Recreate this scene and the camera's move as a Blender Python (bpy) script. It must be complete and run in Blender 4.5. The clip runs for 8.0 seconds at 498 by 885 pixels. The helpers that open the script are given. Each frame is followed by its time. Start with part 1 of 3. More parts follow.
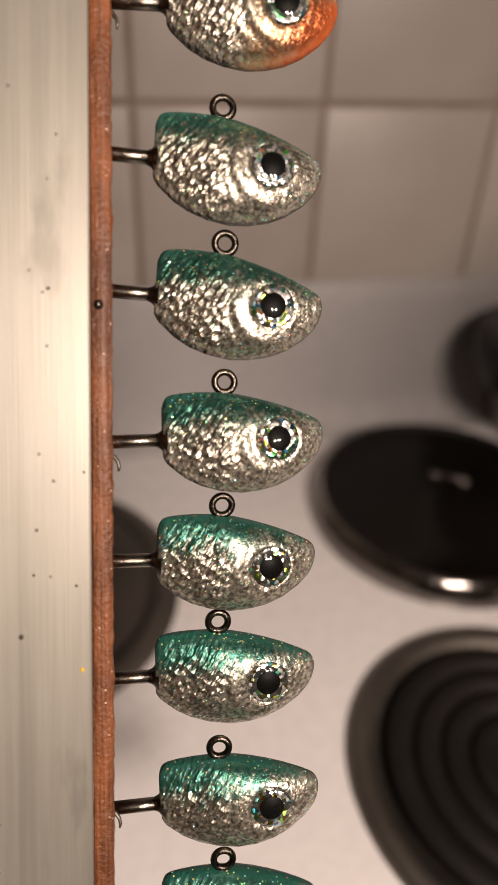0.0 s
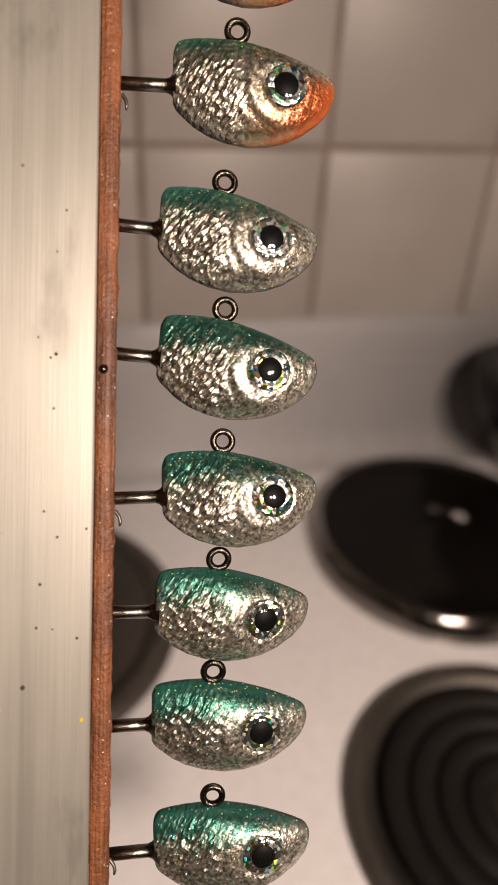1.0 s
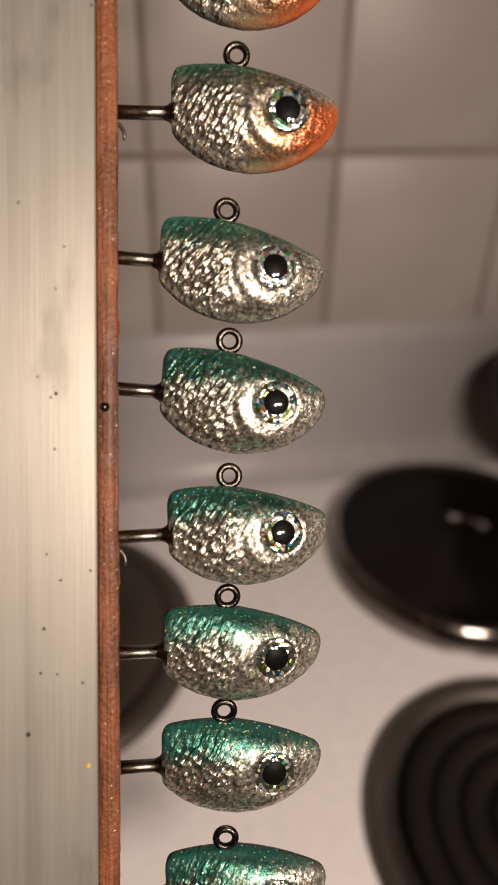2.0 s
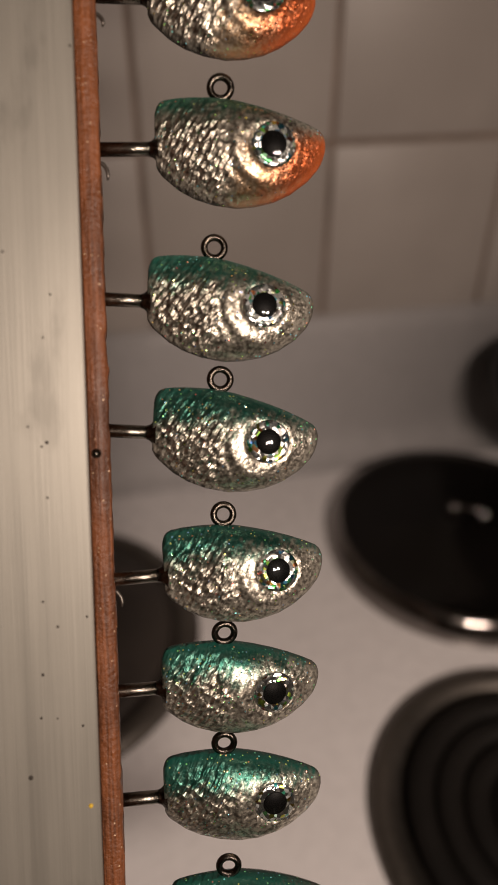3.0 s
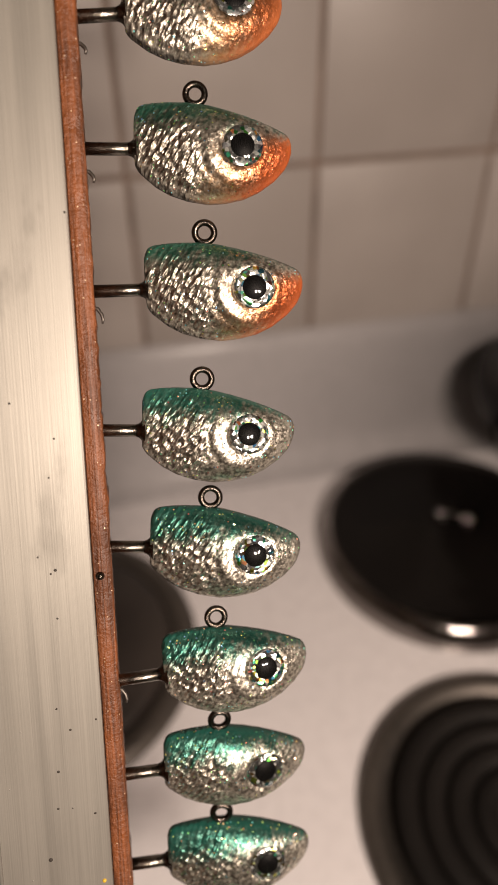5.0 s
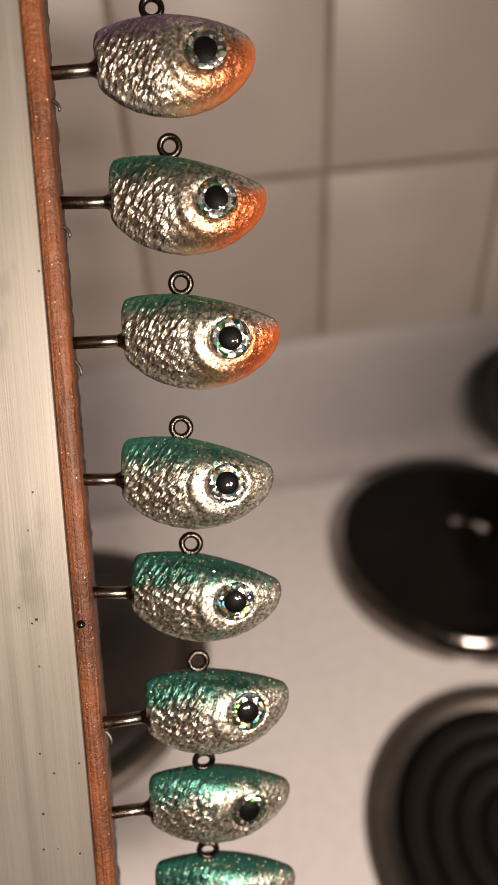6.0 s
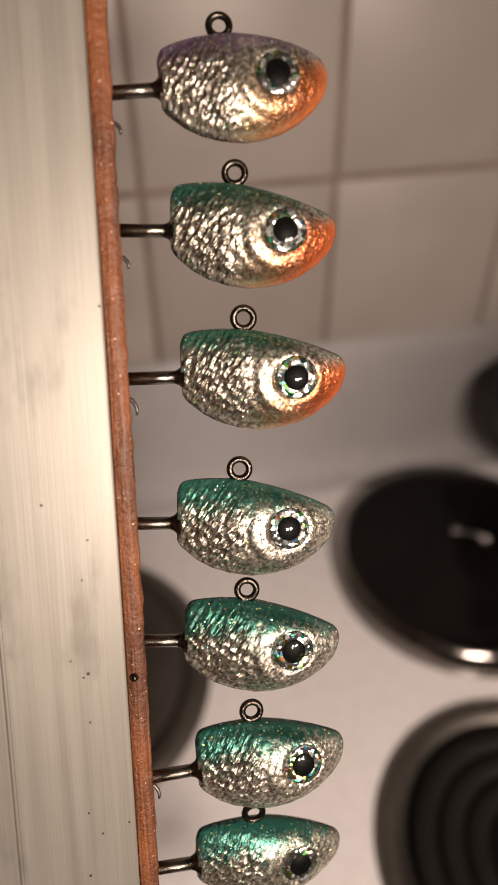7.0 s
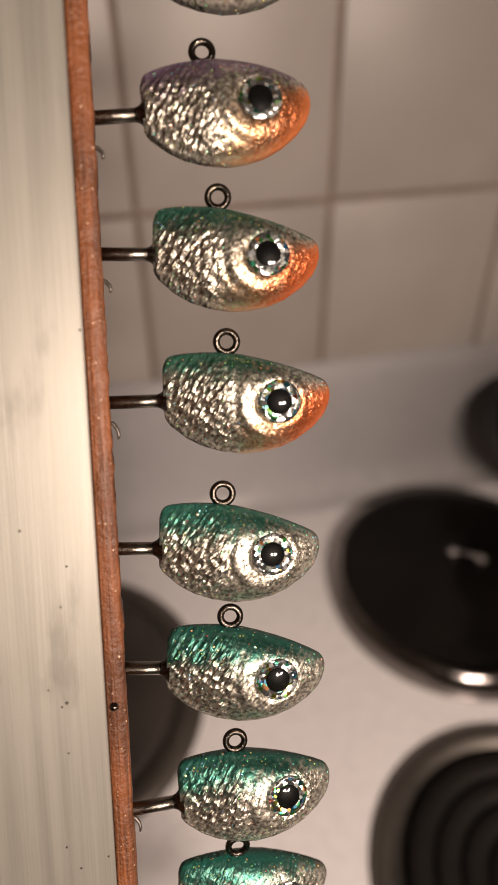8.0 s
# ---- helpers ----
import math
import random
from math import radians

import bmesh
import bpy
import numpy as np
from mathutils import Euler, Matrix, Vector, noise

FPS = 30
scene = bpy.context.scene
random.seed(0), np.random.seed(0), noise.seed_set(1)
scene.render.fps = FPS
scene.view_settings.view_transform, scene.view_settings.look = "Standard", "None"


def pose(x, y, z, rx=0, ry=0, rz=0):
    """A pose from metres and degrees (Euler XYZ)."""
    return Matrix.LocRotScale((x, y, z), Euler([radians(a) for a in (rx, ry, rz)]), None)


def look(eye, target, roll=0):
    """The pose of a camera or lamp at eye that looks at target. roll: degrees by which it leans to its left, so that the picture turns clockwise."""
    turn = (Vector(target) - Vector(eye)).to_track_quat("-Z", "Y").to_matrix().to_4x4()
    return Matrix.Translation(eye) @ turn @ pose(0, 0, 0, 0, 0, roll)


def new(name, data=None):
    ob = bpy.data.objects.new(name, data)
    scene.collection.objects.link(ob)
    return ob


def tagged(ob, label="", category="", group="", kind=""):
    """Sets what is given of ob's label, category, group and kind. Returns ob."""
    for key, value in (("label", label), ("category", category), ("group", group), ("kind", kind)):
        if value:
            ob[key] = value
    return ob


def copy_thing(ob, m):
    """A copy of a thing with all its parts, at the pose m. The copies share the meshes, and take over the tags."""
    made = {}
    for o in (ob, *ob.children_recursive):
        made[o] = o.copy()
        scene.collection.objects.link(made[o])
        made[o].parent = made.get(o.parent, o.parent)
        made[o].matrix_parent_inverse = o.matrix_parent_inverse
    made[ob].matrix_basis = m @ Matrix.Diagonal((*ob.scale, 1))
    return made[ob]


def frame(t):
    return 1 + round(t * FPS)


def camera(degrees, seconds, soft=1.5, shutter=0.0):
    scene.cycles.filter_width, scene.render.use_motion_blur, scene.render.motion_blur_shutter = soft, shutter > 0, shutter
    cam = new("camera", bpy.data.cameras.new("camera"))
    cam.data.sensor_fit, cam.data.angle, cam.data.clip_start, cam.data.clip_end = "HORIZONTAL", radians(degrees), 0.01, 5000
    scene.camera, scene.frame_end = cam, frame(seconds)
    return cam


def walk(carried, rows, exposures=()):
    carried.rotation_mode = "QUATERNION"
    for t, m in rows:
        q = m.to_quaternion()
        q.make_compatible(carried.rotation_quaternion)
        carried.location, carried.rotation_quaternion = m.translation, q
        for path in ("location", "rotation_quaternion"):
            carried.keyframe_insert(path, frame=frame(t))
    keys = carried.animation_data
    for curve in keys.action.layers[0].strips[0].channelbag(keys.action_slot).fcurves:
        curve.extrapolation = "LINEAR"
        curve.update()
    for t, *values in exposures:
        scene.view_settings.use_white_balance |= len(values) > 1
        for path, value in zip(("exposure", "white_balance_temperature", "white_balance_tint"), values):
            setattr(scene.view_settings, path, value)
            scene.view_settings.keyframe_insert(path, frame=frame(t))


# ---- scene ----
cam = camera(40.15, 8.0, soft=1.2)
ROWS = [
    (0, 0.3890, 0.0162, 0.3823, 55.14, -2.19, -11.60),
    (0.5, 0.3854, 0.0167, 0.3879, 55.68, -2.88, -11.23),
    (1, 0.3897, 0.0153, 0.3943, 56.95, -2.73, -11.03),
    (1.5, 0.3900, 0.0224, 0.3992, 56.65, -2.79, -11.22),
    (1.7, 0.3911, 0.0233, 0.3992, 57.27, -2.22, -10.63),
    (2.8, 0.4015, 0.0287, 0.4070, 55.09, 0.36, -10.74),
    (3, 0.3986, 0.0324, 0.4127, 54.85, 0.20, -10.76),
    (3.5, 0.3950, 0.0340, 0.4227, 54.60, -0.53, -11.07),
    (4, 0.4024, 0.0330, 0.4332, 54.15, 0.10, -10.93),
    (4.2, 0.3999, 0.0373, 0.4381, 53.27, 0.01, -11.50),
    (5.3, 0.4073, 0.0424, 0.4601, 51.87, 1.72, -11.45),
    (5.5, 0.4262, 0.0325, 0.4620, 52.70, 3.69, -9.45),
    (6, 0.4180, 0.0485, 0.4686, 51.28, 2.48, -10.37),
    (6.5, 0.4001, 0.0619, 0.4755, 50.80, 0.90, -10.95),
    (7, 0.3985, 0.0681, 0.4737, 50.67, 0.76, -11.52),
    (7.5, 0.3957, 0.0603, 0.4734, 53.22, 0.44, -10.81),
    (8, 0.4034, 0.0697, 0.4738, 52.16, 0.71, -11.44),
]
walk(cam, [(t, pose(x, y, z, a, b, c)) for t, x, y, z, a, b, c in ROWS],
     [(0, 0.06), (1.7, 0.04), (2.6, -0.57), (3.0, -0.66), (3.5, -0.60), (4.0, -0.06), (5.3, 0.06), (8, 0.09)])
# a phone lens close to its subject: the stove behind lies out of focus
cam.data.dof.use_dof = True
cam.data.dof.focus_distance = 0.185
cam.data.dof.aperture_fstop = 9.0

# ---- light ----
world = bpy.data.worlds.new("world")
world.use_nodes = True
world.node_tree.nodes["Background"].inputs[0].default_value = (0.9, 0.75, 0.6, 1)
world.node_tree.nodes["Background"].inputs[1].default_value = 0.05
scene.world = world


def lamp(name, eye, target, watts, size, colour):
    data = bpy.data.lights.new(name, "AREA")
    data.shape, data.size, data.energy, data.color = "DISK", size, watts, colour
    ob = new(name, data)
    ob.matrix_world = look(eye, target)
    return ob


WARM = (1.0, 0.825, 0.685)
lamp("lamp_a", (0.52, -0.36, 0.62), (0.42, 0.25, 0.2), 4.0, 0.09, WARM)
lamp("lamp_b", (0.63, -0.34, 0.61), (0.42, 0.25, 0.2), 3.7, 0.09, (1.0, 0.79, 0.67))

# ---- materials ----


class Nodes:
    """A small builder of node materials."""

    def __init__(self, name):
        self.mat = bpy.data.materials.new(name)
        self.mat.use_nodes = True
        self.tree = self.mat.node_tree
        self.bsdf = self.tree.nodes["Principled BSDF"]
        self.coord = self.add("ShaderNodeTexCoord").outputs["Object"]

    def add(self, kind, **values):
        node = self.tree.nodes.new(kind)
        for key, value in values.items():
            setattr(node, key, value)
        return node

    def link(self, a, b):
        if isinstance(a, (int, float)):
            b.default_value = a
        elif isinstance(a, tuple):
            b.default_value = a if len(a) == len(b.default_value) else (*a, 1)
        else:
            self.tree.links.new(a, b)

    def put(self, **sockets):
        for key, value in sockets.items():
            self.link(value, self.bsdf.inputs[key.replace("_", " ")])
        return self

    def scaled(self, scale, turn=(0, 0, 0), source=None):
        r = self.add("ShaderNodeMapping")
        self.link(source or self.coord, r.inputs[0])
        r.inputs["Rotation"].default_value = [radians(a) for a in turn]
        m = self.add("ShaderNodeMapping")
        self.link(r.outputs[0], m.inputs[0])
        m.inputs["Scale"].default_value = scale
        return m.outputs[0]

    def noise(self, scale, detail=3.0, source=None, rough=0.5):
        n = self.add("ShaderNodeTexNoise")
        self.link(source or self.coord, n.inputs["Vector"])
        n.inputs["Scale"].default_value, n.inputs["Detail"].default_value = scale, detail
        n.inputs["Roughness"].default_value = rough
        return n.outputs["Fac"]

    def cells(self, scale, source=None, out="Distance", feature="F1", chaos=1.0):
        n = self.add("ShaderNodeTexVoronoi", feature=feature)
        self.link(source or self.coord, n.inputs["Vector"])
        n.inputs["Scale"].default_value, n.inputs["Randomness"].default_value = scale, chaos
        return n.outputs[out]

    def ramp(self, value, lo, hi, a=0.0, b=1.0):
        n = self.add("ShaderNodeMapRange", interpolation_type="SMOOTHSTEP")
        for s, x in zip(n.inputs[:5], (value, lo, hi, a, b)):
            self.link(x, s)
        return n.outputs[0]

    def math(self, op, a, b=0.0):
        n = self.add("ShaderNodeMath", operation=op)
        self.link(a, n.inputs[0]), self.link(b, n.inputs[1])
        return n.outputs[0]

    def vec(self, op, a, b=(0, 0, 0), scale=None):
        n = self.add("ShaderNodeVectorMath", operation=op)
        self.link(a, n.inputs[0])
        if scale is None:
            self.link(b, n.inputs[1])
        else:
            self.link(scale, n.inputs["Scale"])
        return n.outputs[0]

    def mix(self, fac, a, b):
        n = self.add("ShaderNodeMix", data_type="RGBA")
        self.link(fac, n.inputs[0]), self.link(a, n.inputs[6]), self.link(b, n.inputs[7])
        return n.outputs[2]

    def xyz(self):
        n = self.add("ShaderNodeSeparateXYZ")
        self.link(self.coord, n.inputs[0])
        return n.outputs[0], n.outputs[1], n.outputs[2]

    def bump(self, height, strength, distance, normal=None):
        n = self.add("ShaderNodeBump")
        n.inputs["Strength"].default_value, n.inputs["Distance"].default_value = strength, distance
        self.link(height, n.inputs["Height"])
        if normal is not None:
            self.link(normal, n.inputs["Normal"])
        return n.outputs[0]


def plain(name, colour, rough, metal=0.0, grain=0.06, scale=60.0, coat=0.0, relief=0.0):
    """A surface with mild unevenness of colour and gloss at two scales."""
    m = Nodes(name)
    big, small = m.noise(scale * 0.15, 4), m.noise(scale * 4, 3)
    both = m.math("ADD", m.math("MULTIPLY", big, 0.6), m.math("MULTIPLY", small, 0.4))
    dark = tuple(c * (1 - 2.2 * grain) for c in colour)
    light = tuple(min(c * (1 + 1.6 * grain), 1) for c in colour)
    m.put(Base_Color=m.mix(m.ramp(both, 0.3, 0.7), dark, light), Metallic=metal,
          Roughness=m.ramp(small, 0.2, 0.8, max(rough - 0.06, 0.02), rough + 0.08), Coat_Weight=coat)
    if relief:
        m.put(Normal=m.bump(small, 0.5, relief))
    return m.mat


def tile_glaze():
    m = Nodes("tile_glaze")
    info = m.add("ShaderNodeObjectInfo").outputs["Random"]
    cloud = m.noise(14, 4)
    tone = m.math("ADD", m.math("MULTIPLY", info, 0.35), m.math("MULTIPLY", cloud, 0.65))
    m.put(Base_Color=m.mix(m.ramp(tone, 0.25, 0.75), (0.295, 0.265, 0.245), (0.350, 0.316, 0.294)), Roughness=0.45,
          Normal=m.bump(m.noise(9, 2), 0.25, 0.002))
    return m.mat


def brushed_aluminium():
    m = Nodes("brushed_aluminium")
    fine = m.noise(1.0, 4, m.scaled((2600, 26, 2600)))
    broad = m.noise(1.0, 3, m.scaled((260, 7, 260)))
    blotch = m.noise(38, 4)
    pits = m.cells(250, out="Distance")
    chosen = m.cells(250, out="Color")
    split = m.add("ShaderNodeSeparateColor")
    m.link(chosen, split.inputs[0])
    pit = m.math("MULTIPLY", m.ramp(m.math("ADD", pits, m.math("MULTIPLY", m.noise(1500, 3), 0.10)), 0.09, 0.14, 1.0, 0.0), m.math("GREATER_THAN", split.outputs[0], 0.86))
    tone = m.math("ADD", m.math("MULTIPLY", fine, 0.35), m.math("ADD", m.math("MULTIPLY", broad, 0.4), m.math("MULTIPLY", blotch, 0.25)))
    colour = m.mix(m.ramp(tone, 0.35, 0.65), (0.265, 0.252, 0.224), (0.315, 0.300, 0.267))
    smear = m.ramp(m.noise(1.0, 4, m.scaled((60, 22, 60)), 0.65), 0.56, 0.72, 0.0, 0.35)
    colour = m.mix(smear, colour, (0.10, 0.093, 0.08))
    m.put(Base_Color=m.mix(pit, colour, (0.03, 0.026, 0.022)), Metallic=m.math("SUBTRACT", 0.65, m.math("MULTIPLY", pit, 0.6)),
          Roughness=m.ramp(broad, 0.3, 0.7, 0.45, 0.50),
          Normal=m.bump(fine, 0.12, 0.0002, m.bump(pit, 0.6, 0.0004)))
    return m.mat


def strip_wood():
    m = Nodes("strip_wood")
    grain = m.noise(1.0, 5, m.scaled((1500, 45, 1500)))
    lump = m.noise(220, 4)
    blotch = m.noise(45, 3)
    tone = m.math("ADD", m.math("MULTIPLY", grain, 0.5), m.math("MULTIPLY", blotch, 0.5))
    colour = m.mix(m.ramp(tone, 0.32, 0.68), (0.062, 0.019, 0.006), (0.25, 0.080, 0.025))
    # stray glitter that stuck to the strip
    dot, pick = m.cells(1300, out="Distance"), m.add("ShaderNodeSeparateColor")
    m.link(m.cells(1300, out="Color"), pick.inputs[0])
    speck = m.math("MULTIPLY", m.ramp(dot, 0.18, 0.3, 1.0, 0.0), m.math("GREATER_THAN", pick.outputs[0], 0.955))
    colour = m.mix(speck, colour, (0.75, 0.55, 0.38))
    m.put(Base_Color=colour, Metallic=m.math("MULTIPLY", speck, 0.6), Roughness=m.ramp(lump, 0.3, 0.7, 0.42, 0.62), Coat_Weight=0.06, Coat_Roughness=0.3,
          Normal=m.bump(lump, 0.8, 0.0005, m.bump(m.noise(900, 3), 0.9, 0.0006, m.bump(grain, 0.8, 0.0005))))
    return m.mat


def lure_foil(name, back, nose=None, back_strength=1.0, back_low=0.002):
    """Embossed silver foil under clear resin, tinted along the back and, on some, at the nose."""
    m = Nodes(name)
    x, y, z = m.xyz()
    chance = m.add("ShaderNodeObjectInfo").outputs["Random"]
    m.coord = m.vec("ADD", m.coord, m.math("MULTIPLY", chance, 3.0))
    # pressed scales: short slanting ridges behind the gill, finer creases before it
    ridges = m.noise(1.0, 1.5, m.scaled((950, 300, 480), (0, 0, 32)))
    scales = m.cells(1.0, m.scaled((560, 380, 380), (0, 0, 34)), out="Distance", chaos=0.6)
    crinkle = m.noise(1000, 2)
    rear = m.ramp(x, -0.007, -0.001, 1.0, 0.12)
    rear = m.math("MULTIPLY", rear, m.ramp(y, 0.005, 0.010, 1.0, 0.4))
    height = m.math("MULTIPLY", m.math("ADD", m.math("MULTIPLY", ridges, 1.3), m.math("MULTIPLY", scales, 1.1)), rear)
    front = m.ramp(x, 0.003, 0.008, 0.12, 0.24)
    height = m.math("ADD", height, m.math("MULTIPLY", crinkle, front))
    relief = m.bump(height, 1.0, 0.00092)
    # glitter flakes, each lying at its own angle
    flake = m.cells(2300, out="Color")
    lean = m.vec("SCALE", m.vec("SUBTRACT", flake, (0.5, 0.5, 0.5)), scale=m.ramp(x, 0.003, 0.008, 0.14, 0.2))
    spark = m.cells(1150, out="Color")
    split = m.add("ShaderNodeSeparateColor")
    m.link(spark, split.inputs[0])
    hue = m.add("ShaderNodeCombineColor", mode="HSV")
    m.link(m.math("MULTIPLY", split.outputs[0], 0.62), hue.inputs[0])
    hue.inputs[1].default_value, hue.inputs[2].default_value = 0.7, 1.0
    tinted = m.math("MULTIPLY", m.math("GREATER_THAN", split.outputs[1], 0.79), m.ramp(m.cells(1150), 0.24, 0.34, 1.0, 0.0))
    stray = m.vec("SCALE", m.vec("SUBTRACT", m.cells(1150.5, out="Color"), (0.5, 0.5, 0.5)), scale=m.math("MULTIPLY", tinted, 0.75))
    normal = m.vec("NORMALIZE", m.vec("ADD", m.vec("ADD", relief, lean), stray))
    tone = m.mix(m.ramp(m.noise(900, 2), 0.3, 0.7), (0.17, 0.153, 0.128), (0.64, 0.595, 0.505))
    colour = tone
    streak = m.math("MULTIPLY", m.math("SUBTRACT", ridges, 0.5), 0.010)
    ragged = m.math("ADD", streak, m.math("MULTIPLY", m.math("SUBTRACT", m.noise(240, 4), 0.5), 0.010))
    drift = m.math("MULTIPLY", m.math("SUBTRACT", chance, 0.5), 0.003)
    line = m.math("SUBTRACT", m.math("ADD", m.math("ADD", y, drift), ragged), m.math("MULTIPLY", x, 0.06))
    # foil ends near the mid-plane; dark edge reflections are painted in as smoky grey
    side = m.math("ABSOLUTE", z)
    painted_edge = m.ramp(m.math("ADD", side, m.math("MULTIPLY", ragged, 0.12)), 0.0006, 0.0044, 0.92, 0.0)
    colour = m.mix(painted_edge, colour, (0.055, 0.050, 0.043))
    mask = m.math("MULTIPLY", m.ramp(line, back_low, back_low + 0.0085), back_strength)
    colour = m.mix(mask, colour, back)
    colour = m.mix(m.math("MULTIPLY", tinted, 0.9), colour, hue.outputs[0])
    metal = m.math("MULTIPLY", m.math("SUBTRACT", 0.95, painted_edge), m.math("SUBTRACT", 1.0, m.math("MULTIPLY", mask, 0.12)))
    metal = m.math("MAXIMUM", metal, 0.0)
    if nose:
        reach = m.math("ADD", m.math("SUBTRACT", x, m.math("MULTIPLY", y, 0.4)), ragged)
        warm = m.ramp(reach, 0.005, 0.019, 0.0, 0.85)
        below = m.ramp(m.math("ADD", y, m.math("MULTIPLY", ragged, 0.4)), 0.0070, 0.001)
        dyed = m.math("MULTIPLY", warm, below)
        # thin dye over the foil looks golden before it turns orange
        colour = m.mix(m.math("MULTIPLY", m.ramp(reach, -0.004, 0.009, 0.0, 0.7), below), colour, (0.44, 0.25, 0.11))
        colour = m.mix(dyed, colour, nose)
        metal = m.math("MULTIPLY", metal, m.math("SUBTRACT", 1.0, m.math("MULTIPLY", dyed, 0.12)))
    m.put(Base_Color=colour, Metallic=metal, Roughness=m.math("SUBTRACT", m.ramp(crinkle, 0.3, 0.7, 0.32, 0.46), m.math("MULTIPLY", tinted, 0.2)), Normal=normal,
          Coat_Weight=0.06, Coat_Roughness=0.08, Coat_Normal=m.bump(m.noise(180, 2), 0.25, 0.001))
    return m.mat


def iris_foil():
    m = Nodes("iris_foil")
    m.coord = m.vec("ADD", m.coord, m.math("MULTIPLY", m.add("ShaderNodeObjectInfo").outputs["Random"], 3.0))
    flake = m.cells(980, out="Color")
    split = m.add("ShaderNodeSeparateColor")
    m.link(flake, split.inputs[0])
    hue = m.add("ShaderNodeCombineColor", mode="HSV")
    m.link(m.math("MULTIPLY", split.outputs[0], 0.62), hue.inputs[0])
    m.link(m.ramp(split.outputs[1], 0.66, 0.82, 0.05, 0.85), hue.inputs[1])
    m.link(m.ramp(split.outputs[2], 0.5, 0.95, 0.14, 0.9), hue.inputs[2])
    geo = m.add("ShaderNodeNewGeometry").outputs["Normal"]
    lean = m.vec("SCALE", m.vec("SUBTRACT", flake, (0.5, 0.5, 0.5)), scale=0.5)
    m.put(Base_Color=hue.outputs[0], Metallic=0.85, Roughness=0.25, Normal=m.vec("NORMALIZE", m.vec("ADD", geo, lean)))
    return m.mat


def clear_film(name, index=1.5):
    m = Nodes(name)
    gloss = m.add("ShaderNodeBsdfGlossy")
    gloss.inputs["Roughness"].default_value = 0.03
    through_it = m.add("ShaderNodeBsdfTransparent")
    blend = m.add("ShaderNodeMixShader")
    if index < 1.3:
        blend.inputs[0].default_value = 0.05
    else:
        weight = m.add("ShaderNodeFresnel")
        weight.inputs[0].default_value = index
        m.link(weight.outputs[0], blend.inputs[0])
    m.link(through_it.outputs[0], blend.inputs[1])
    m.link(gloss.outputs[0], blend.inputs[2])
    m.link(blend.outputs[0], m.tree.nodes["Material Output"].inputs[0])
    return m.mat


ENAMEL = plain("white_enamel", (0.81, 0.785, 0.795), 0.28, grain=0.03, scale=25, coat=0.3)
# rear panel's grey: shade on its upright face is put into the base colour
PANEL = plain("shaded_enamel", (0.41, 0.395, 0.40), 0.35, grain=0.05, scale=25)
GROUT = plain("grout", (0.19, 0.145, 0.12), 0.85, grain=0.15, scale=200, relief=0.0006)
PAINT = plain("room_paint", (0.55, 0.50, 0.45), 0.75, grain=0.04, scale=12)
CEIL = plain("ceiling_paint", (0.75, 0.72, 0.68), 0.8, grain=0.03, scale=12)
FLOORING = plain("flooring", (0.24, 0.17, 0.11), 0.5, grain=0.15, scale=20)
WORKTOP = plain("worktop", (0.66, 0.62, 0.58), 0.4, grain=0.05, scale=40)
CABINET = plain("cabinet_paint", (0.62, 0.60, 0.57), 0.45, grain=0.03, scale=20)
IRON = plain("black_iron", (0.010, 0.0085, 0.0075), 0.62, grain=0.2, scale=120, relief=0.0004)
BURNT = plain("burnt_enamel", (0.016, 0.012, 0.0095), 0.55, grain=0.25, scale=90, relief=0.0003)
PLATE = plain("worn_iron", (0.034, 0.027, 0.023), 0.55, grain=0.2, scale=110, relief=0.0004)
BLACK = plain("black_enamel", (0.006, 0.005, 0.0045), 0.14, grain=0.2, scale=60)
BLACK_PLASTIC = plain("black_plastic", (0.009, 0.008, 0.009), 0.3, grain=0.2, scale=80)
CHROME = plain("chrome", (0.25, 0.23, 0.22), 0.13, metal=1.0, grain=0.05, scale=80)
DULL_STEEL = plain("dull_steel", (0.16, 0.145, 0.13), 0.45, metal=0.9, grain=0.15, scale=120)
NICKEL = plain("black_nickel", (0.095, 0.082, 0.07), 0.2, metal=1.0, grain=0.25, scale=900, relief=0.0002)
SPECK = plain("dirt_speck", (0.03, 0.024, 0.018), 0.7, grain=0.2, scale=900)
FLECK = plain("yellow_fleck", (0.65, 0.42, 0.03), 0.5, grain=0.1, scale=900)
STEEL = plain("hook_steel", (0.20, 0.18, 0.155), 0.2, metal=1.0, grain=0.3, scale=700, relief=0.0002)
for dull in (IRON, BLACK_PLASTIC, BLACK):
    dull.node_tree.nodes["Principled BSDF"].inputs["Specular IOR Level"].default_value = 0.2
PUPIL = plain("pupil_black", (0.002, 0.002, 0.002), 0.5, grain=0.1, scale=800)
PUPIL.node_tree.nodes["Principled BSDF"].inputs["Specular IOR Level"].default_value = 0.1
GLAZE, ALUMINIUM, WOOD = tile_glaze(), brushed_aluminium(), strip_wood()
IRIS, RESIN, GLASS = iris_foil(), clear_film("clear_resin"), clear_film("clear_glass", 1.15)
GREEN = (0.005, 0.094, 0.071)
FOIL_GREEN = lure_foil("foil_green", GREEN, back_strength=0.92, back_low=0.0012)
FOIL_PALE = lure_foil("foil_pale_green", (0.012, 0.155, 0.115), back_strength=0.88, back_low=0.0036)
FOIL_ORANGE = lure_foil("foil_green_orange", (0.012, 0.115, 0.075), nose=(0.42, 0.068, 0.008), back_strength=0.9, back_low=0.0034)
